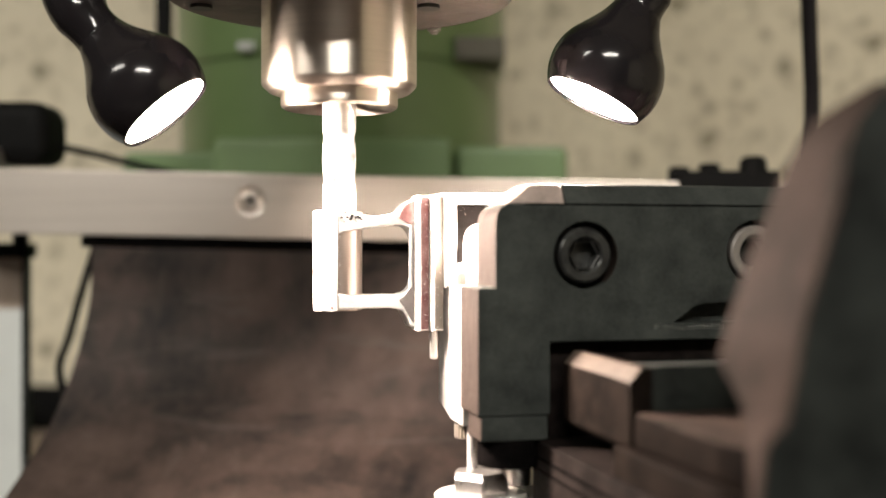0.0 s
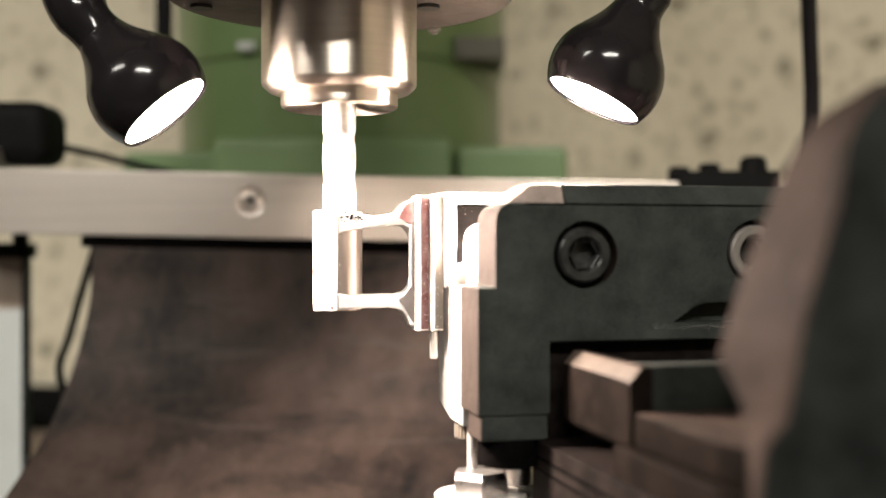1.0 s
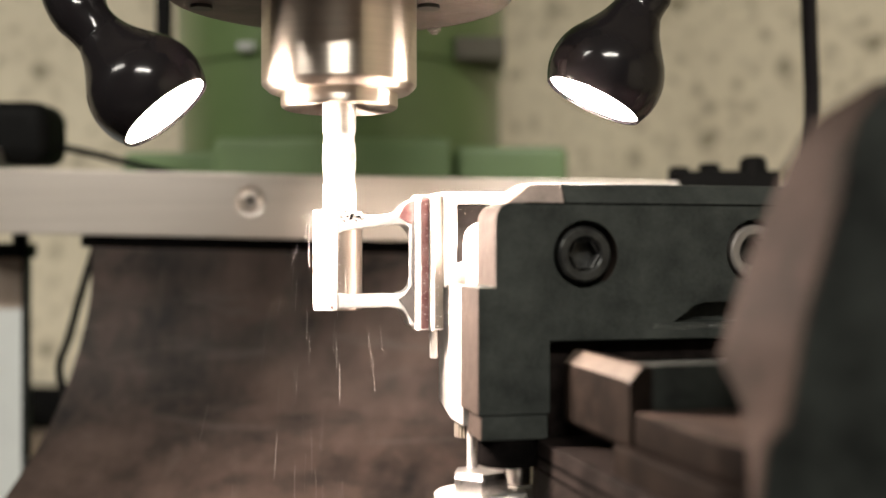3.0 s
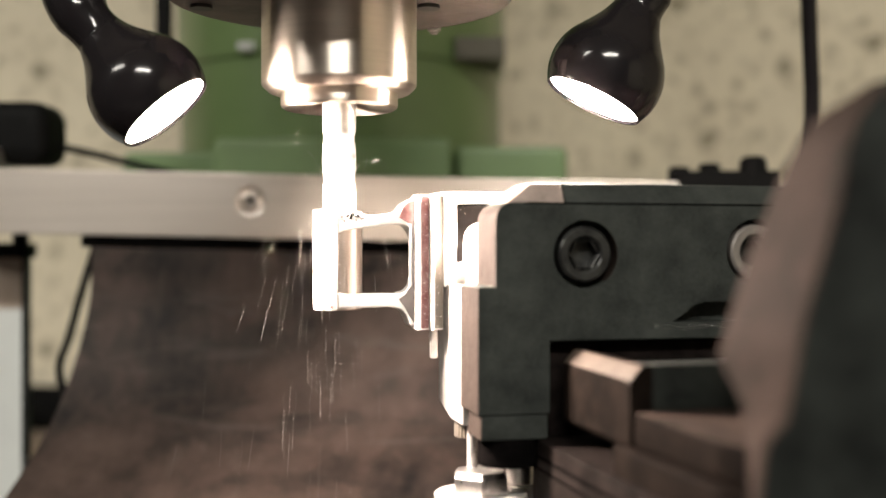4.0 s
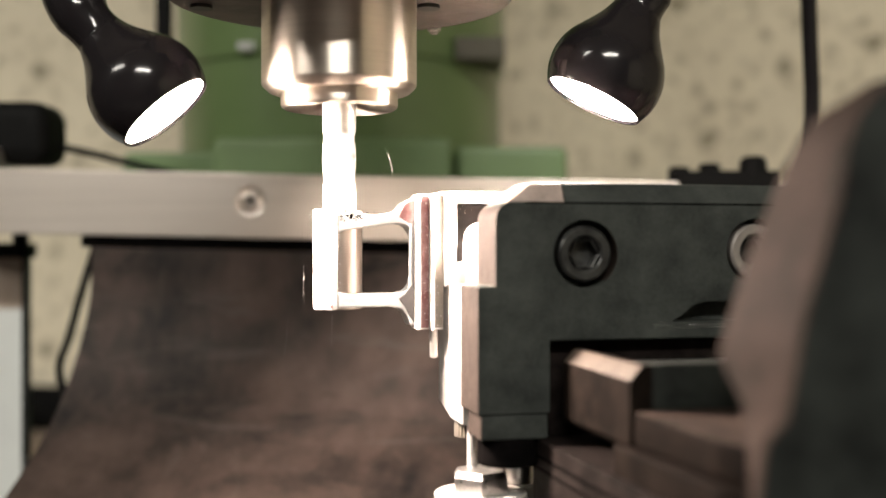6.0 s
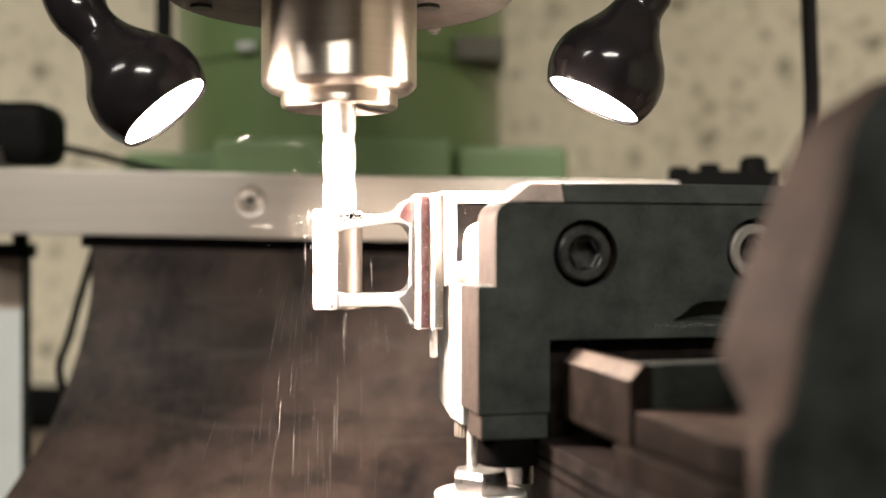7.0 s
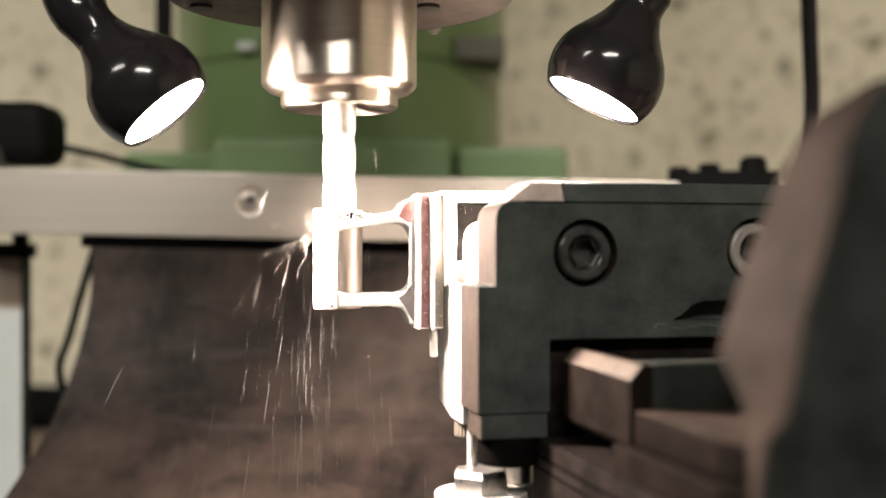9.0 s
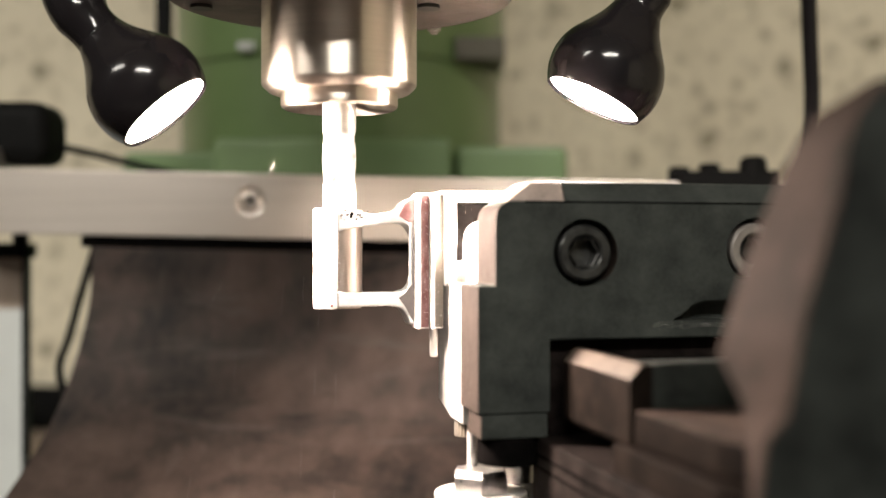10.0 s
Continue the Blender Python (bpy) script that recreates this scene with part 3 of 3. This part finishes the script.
    part("gib_strip", box(12.2, 13, -150, 7.8, -58.2, -57.6, 0.1), NEAR_BLACK, t, space=VISE)
    part("gib_strip", box(12.2, 13, -150, 7.8, -61.4, -61.0, 0.1), NEAR_BLACK, t, space=VISE)
    # clamping hardware under the jaw
    part("black_screw_head", move(lathe([(0, -60.8), (8.4, -60.8), (8.8, -60.2), (8.8, -54), (8.4, -53), (0, -53)], 40), 5.9, 9, 0), NEAR_BLACK, t, space=VISE)
    knurl = lathe([(3.0, -56.4), (3.3, -56), (3.3, -50.6), (3.0, -50.2)], 40)
    for i, v in enumerate(knurl.verts):
        if i % 2:
            v.co.x, v.co.y = v.co.x * 0.93, v.co.y * 0.93
    part("knurled_nut", move(knurl, -0.6, 32, -0.6), DULL, t, space=VISE, smooth=10)
    part("stud", move(lathe([(0, -150), (1.5, -150), (1.5, -46), (0, -46)], 20), -0.6, 24, 0), BRIGHT, t, space=VISE)
    part("hex_nut", move(lathe([(0, -71), (8.7, -71), (8.7, -66.2), (7.6, -64.6), (4, -64.4), (0, -64.4)], 6), 0.9, 20, 0, 0, 0, 16.4), CHROME, t, "chromed hexagon nut", space=VISE, smooth=20)
    part("round_nut", move(lathe([(0, -71), (4.6, -71), (4.6, -65), (4.1, -64.4), (0, -64.4)], 28), 15.8, 30, 0), CHROME, t, "chromed round nut", space=VISE, smooth=30)
    part("washer", move(lathe([(0, -74), (13.5, -74), (13.5, -71.4), (13, -71), (0, -71)], 40), 0.9, 20, 0), BRIGHT, t, space=VISE)
    part("support_foot", box(-8, 24, 14, 40, -150, -74, 1), IRON, t, space=VISE)
    part("stop_pin", box(-9.4, -6.9, 40, 42.5, -34, -24, 0.8), BRIGHT, t, space=VISE)
    return t


def workpiece():
    t = thing("workpiece", VISE @ pose(-0.012, 0.05, 0), "milled aluminium bracket with a bored boss, held in a vise", "workpiece")
    boss = lathe([(5.25, 11.3), (7.0, 11.5), (7.4, 11.1), (7.4, -18.4), (7.0, -18.9), (5.25, -18.9), (5.25, 11.3)], 56, close=False)
    part("boss", move(boss, -36.5, 50, 0), SATIN, t, space=VISE)
    pad = prism([(-44.2, 48), (-43.6, 45), (-41.5, 42.6), (-39.5, 41.8), (-37.9, 41.9), (-37.7, 43.5), (-39, 46), (-41.4, 48.5), (-41.8, 53), (-44, 53)], -18.9, 11.7, "z", 0.5)
    part("cast_skin", roughen(pad, 14, 0.28), ALU, t, "rough cast skin left on the boss", space=VISE)
    up = prism([(-38, 11.4), (-35, 10.6), (-31, 10.4), (-26, 10.0), (-20.5, 10.9), (-19, 11.9), (-17.4, 14.0), (-13, 15.8), (-13, 3), (-14.4, 3), (-15.2, 5.6), (-17.2, 7.2), (-20, 7.4), (-26, 6.6), (-31, 6.0), (-36, 5.2), (-38, 4.2)], 42, 51, "y", 1.2, 3)
    part("upper_arm", roughen(up, 4, 0.30), ALU, t, space=VISE)
    low = prism([(-38, -13.4), (-35, -14), (-19, -14), (-16.2, -13.2), (-14.8, -11.4), (-14.4, -9), (-13, -9), (-13, -24.2), (-15.4, -23.8), (-16.4, -20.6), (-18, -18.8), (-22, -18.0), (-38, -18.4)], 42, 51, "y", 1.2, 3)
    part("lower_arm", roughen(low, 4, 0.26), ALU, t, space=VISE)
    plan = [(-14.0, 41), (-14.0, 37), (-13.05, 37), (-13.05, 40), (-10.0, 40), (-10.0, 35), (-9.2, 35), (-9.2, 38.5), (-5.8, 38.5), (-5.8, 58), (-12, 58), (-12, 46), (-14.0, 46)]
    part("ribbed_plate", roughen(prism(plan, -25, 16.4, "z", 0.3), 12, 0.10), ALU, t, space=VISE)
    part("inner_lip", box(-15.7, -14.85, 42, 43.2, -12.5, 7.6, 0.3), ALU, t, space=VISE)
    # grey web face: the shade it lies in is put into the colour
    part("web", box(-14.9, -13.9, 41.4, 43.2, -13, 8.5, 0.1), DULL_GREY, t, "grey web with shade in its colour", space=VISE)
    part("red_strip", box(-13.0, -10.05, 39.4, 40.4, -24.6, 16.0, 0.2), ALU_ANOD, t, "strip with red coating remains", space=VISE)
    part("red_patch", prism([(-19.0, 9.6), (-18.2, 11.4), (-16.9, 13.6), (-14.2, 15.0), (-14.2, 7.4), (-16.2, 7.8)], 41.5, 43, "y", 0.15), ALU_ANOD, t, "red coating remains", space=VISE)
    part("grey_patch", prism([(-19.0, -15.6), (-17.2, -14.4), (-15.4, -12.0), (-14.2, -11.0), (-14.2, -23.4), (-15.9, -20.6), (-17.4, -17.8)], 41.5, 43, "y", 0.15), DULL_GREY, t, "dull grey corner", space=VISE)
    part("red_mark", box(-40.3, -39.3, 41.2, 42, -18.3, -17.2, 0.3), ALU_ANOD, t, "small red coating remains", space=VISE)
    part("grained_strip", box(-9.1, -5.9, 38.0, 38.6, -24.5, 16.0, 0.15), DULL, t, "dull grained strip", space=VISE)
    part("flange", box(-5.78, -1.7, 37.6, 60, -12, 17.0, 0.4), ALU, t, space=VISE)
    part("top_flange", box(-5.4, 16, 44, 60, 14, 17.6, 0.4), ALU, t, space=VISE)
    return t


def table():
    t = thing("machine_table", SHOP @ pose(0.05, 0.3, -0.18), "cast-iron machine table under the vise", "machine table")
    part("top", box(-350, 450, 130, 425, -180, -150, 2), IRON_BROWN, t)
    part("knee", box(-120, 220, 180, 400, FL, -180, 4), GREEN, t)


room()
ceiling_lights()
backdrop_things()
guard_rail()
apron()
left_clutter()
hose()
top_clamp()
milling_head()
CHUCK = spindle()
lamps()
VICE = vise()
WORK = workpiece()
table()


def chips():
    """Slivers of aluminium lying in the bore, thrown out one by one by the cutter and falling to the table."""
    rnd = random.Random(7)
    spray = tagged(new("metal_chips"), "spray of tiny bright aluminium chips from the cutter", "metal chips", kind="stuff")
    meshes = []
    for k in range(4):
        half, thick = 0.8 + 0.3 * k, (0.050, 0.068, 0.09, 0.12)[k]
        curl = [(-half, 0.0), (-0.4 * half, thick), (0.35 * half, 1.1 * thick), (half, 0.25 * thick), (0.4 * half, -0.6 * thick), (-0.45 * half, -0.7 * thick)]
        bm = prism([(q, p) for p, q in curl], -thick, thick, "y", 0)
        meshes.append(mesh_from("chip", bm, SWARF, Matrix.Scale(MM, 4), 0))
    spells = ((0.0, 0.1, 4), (0.5, 1.9, 4), (1.9, 2.65, 680), (2.65, 3.6, 260), (3.6, 4.15, 450), (4.2, 5.6, 14), (5.9, 6.55, 80), (6.55, 9.35, 2500), (9.35, 9.75, 230), (9.75, 9.95, 25))
    times = [rnd.uniform(a, b) for a, b, n in spells for _ in range(n)]
    out = []
    for t0 in times:
        ob = new("chip", meshes[min(3, int(rnd.expovariate(1.1)))])
        ob.parent = spray
        a = rnd.uniform(0, 2 * math.pi)
        r = rnd.uniform(5.5, 7.2)
        p = Vector((-32.4 + r * math.cos(a), 340 + r * math.sin(a), 11.4 + rnd.uniform(0, 0.4)))
        pick = rnd.random()
        if pick < 0.45:       # flung to the free side
            fall, speed = radians(rnd.triangular(-15, 88, 62)), rnd.triangular(60, 1000, 160)
            p = Vector((-32.4 - rnd.uniform(4, 8), 340 + rnd.uniform(-6, 0), 11.2 + rnd.uniform(0, 0.6)))
            v = Vector((-speed * math.cos(fall), rnd.uniform(-45, 40), -speed * math.sin(fall)))
        elif pick < 0.85:     # trickling down close to the boss
            p = Vector((-32.4 + rnd.uniform(-8.5, 4), rnd.uniform(328.5, 330.5), 11.5))
            v = Vector((rnd.uniform(-60, 10), rnd.uniform(-30, 0), rnd.uniform(-20, 40)))
        elif pick < 0.95:     # over the arm
            v = Vector((rnd.uniform(40, 190), rnd.uniform(-260, -160), rnd.uniform(0, 120)))
        else:                 # thrown high
            v = Vector((rnd.uniform(-400, 300), rnd.uniform(-150, 50), rnd.uniform(500, 900)))
        lie = Vector((-32.1 + 3.0 * math.cos(a), 340 + 3.0 * math.sin(a), 3.0 + rnd.uniform(0, 3.5)))
        out.append((ob, t0, lie, p, v))
    return out


def chip_dust():
    """Fine swarf stuck on the work, the jaw and the nuts."""
    rnd = random.Random(11)
    verts, faces = [], []

    def fleck(u, v, z, r):
        n = len(verts)
        verts.extend((u + rnd.uniform(-r, r), v + rnd.uniform(-r, r) * 0.6, z + rnd.uniform(-r, r)) for _ in range(4))
        faces.extend(((n, n + 1, n + 2), (n, n + 2, n + 3), (n, n + 3, n + 1), (n + 1, n + 3, n + 2)))
    for _ in range(240):
        fleck(rnd.uniform(-13.5, -5.6), rnd.choice((36.8, 38.3, 39.0)), rnd.uniform(-25, 16.5), rnd.uniform(0.1, 0.3))
    for _ in range(90):
        fleck(-37.8 + rnd.gauss(0, 0.25), 42.2, rnd.uniform(-18, 12), rnd.uniform(0.1, 0.4))
    for _ in range(420):
        fleck(rnd.uniform(46, 69), -0.02, -22.3 + rnd.gauss(0, 0.4), rnd.uniform(0.03, 0.13))
    for _ in range(14):
        fleck(rnd.uniform(-1, 6), rnd.uniform(48.2, 48.9), 14 - abs(rnd.gauss(0, 2.5)), rnd.uniform(0.1, 0.35))
    for _ in range(60):
        fleck(rnd.gauss(0.1, 0.25), rnd.uniform(47.8, 48.9), rnd.uniform(-5, 13), rnd.uniform(0.1, 0.4))
    for _ in range(160):
        fleck(rnd.uniform(16, 60), rnd.uniform(6, 18), 18.35, rnd.uniform(0.1, 0.5))
    bright = len(faces)
    for _ in range(110):
        fleck(-33.5 + rnd.gauss(0, 2.4), rnd.uniform(40.8, 41.5), 9.6 + rnd.gauss(0, 0.7), rnd.uniform(0.2, 0.65))
    me = bpy.data.meshes.new("chip_dust")
    me.from_pydata([[c * MM for c in v] for v in verts], [], faces)
    me.materials.append(BRIGHT)
    me.materials.append(NEAR_BLACK)
    for f in me.polygons:
        f.material_index = int(f.index >= bright)
    ob = new("chip_dust", me)
    ob.matrix_basis = VISE.copy()
    return tagged(ob, "fine bright metal dust stuck on vise and workpiece", "metal dust", kind="stuff")


DUST = chip_dust()
CHIPS = chips()


# ---------------------------------------------------------------- what moves
def motions():
    turn = 78.0                          # degrees from one thirtieth of a second to the next
    base = CHUCK.matrix_basis.copy()
    walk(CHUCK, [(k / 30, base @ pose(0, 0, 0, 0, 0, turn * k)) for k in range(301)])
    for ob in (VICE, WORK, DUST):
        m = ob.matrix_basis.copy()
        walk(ob, [(s, pose(0, 0, 0.000065 * s) @ m) for s in (0.0, 2.5, 5.0, 7.5, 10.0)])
    for ob, t0, lie, p, v in CHIPS:
        k0 = int(t0 * 30)
        late = t0 * 30 - k0

        def placed(q, way):
            return SHOP @ Matrix.Translation(q * MM) @ way.to_track_quat("Z", "Y").to_matrix().to_4x4()
        rest = placed(lie, v)
        rows = [(0.0, rest)] if k0 > 0 else []
        rows.append((k0 / 30, rest))
        for k in range(1, 60):
            if k0 + k > 300:
                break
            s = (k - late) / 30
            slow = math.exp(-8 * s)                         # air drag slows the light slivers
            reach = (1 - slow) / 8
            q = p + v * reach + Vector((0, 0, -1250 * (s - reach)))
            end = q.z < -149.5
            q.z = max(q.z, -149.5)
            rows.append(((k0 + k) / 30, placed(q, v * slow + Vector((0, 0, -1250 * (1 - slow))))))
            if end:
                if k0 + k < 300:
                    rows.append((10.0, rows[-1][1]))
                break
        walk(ob, rows)


motions()
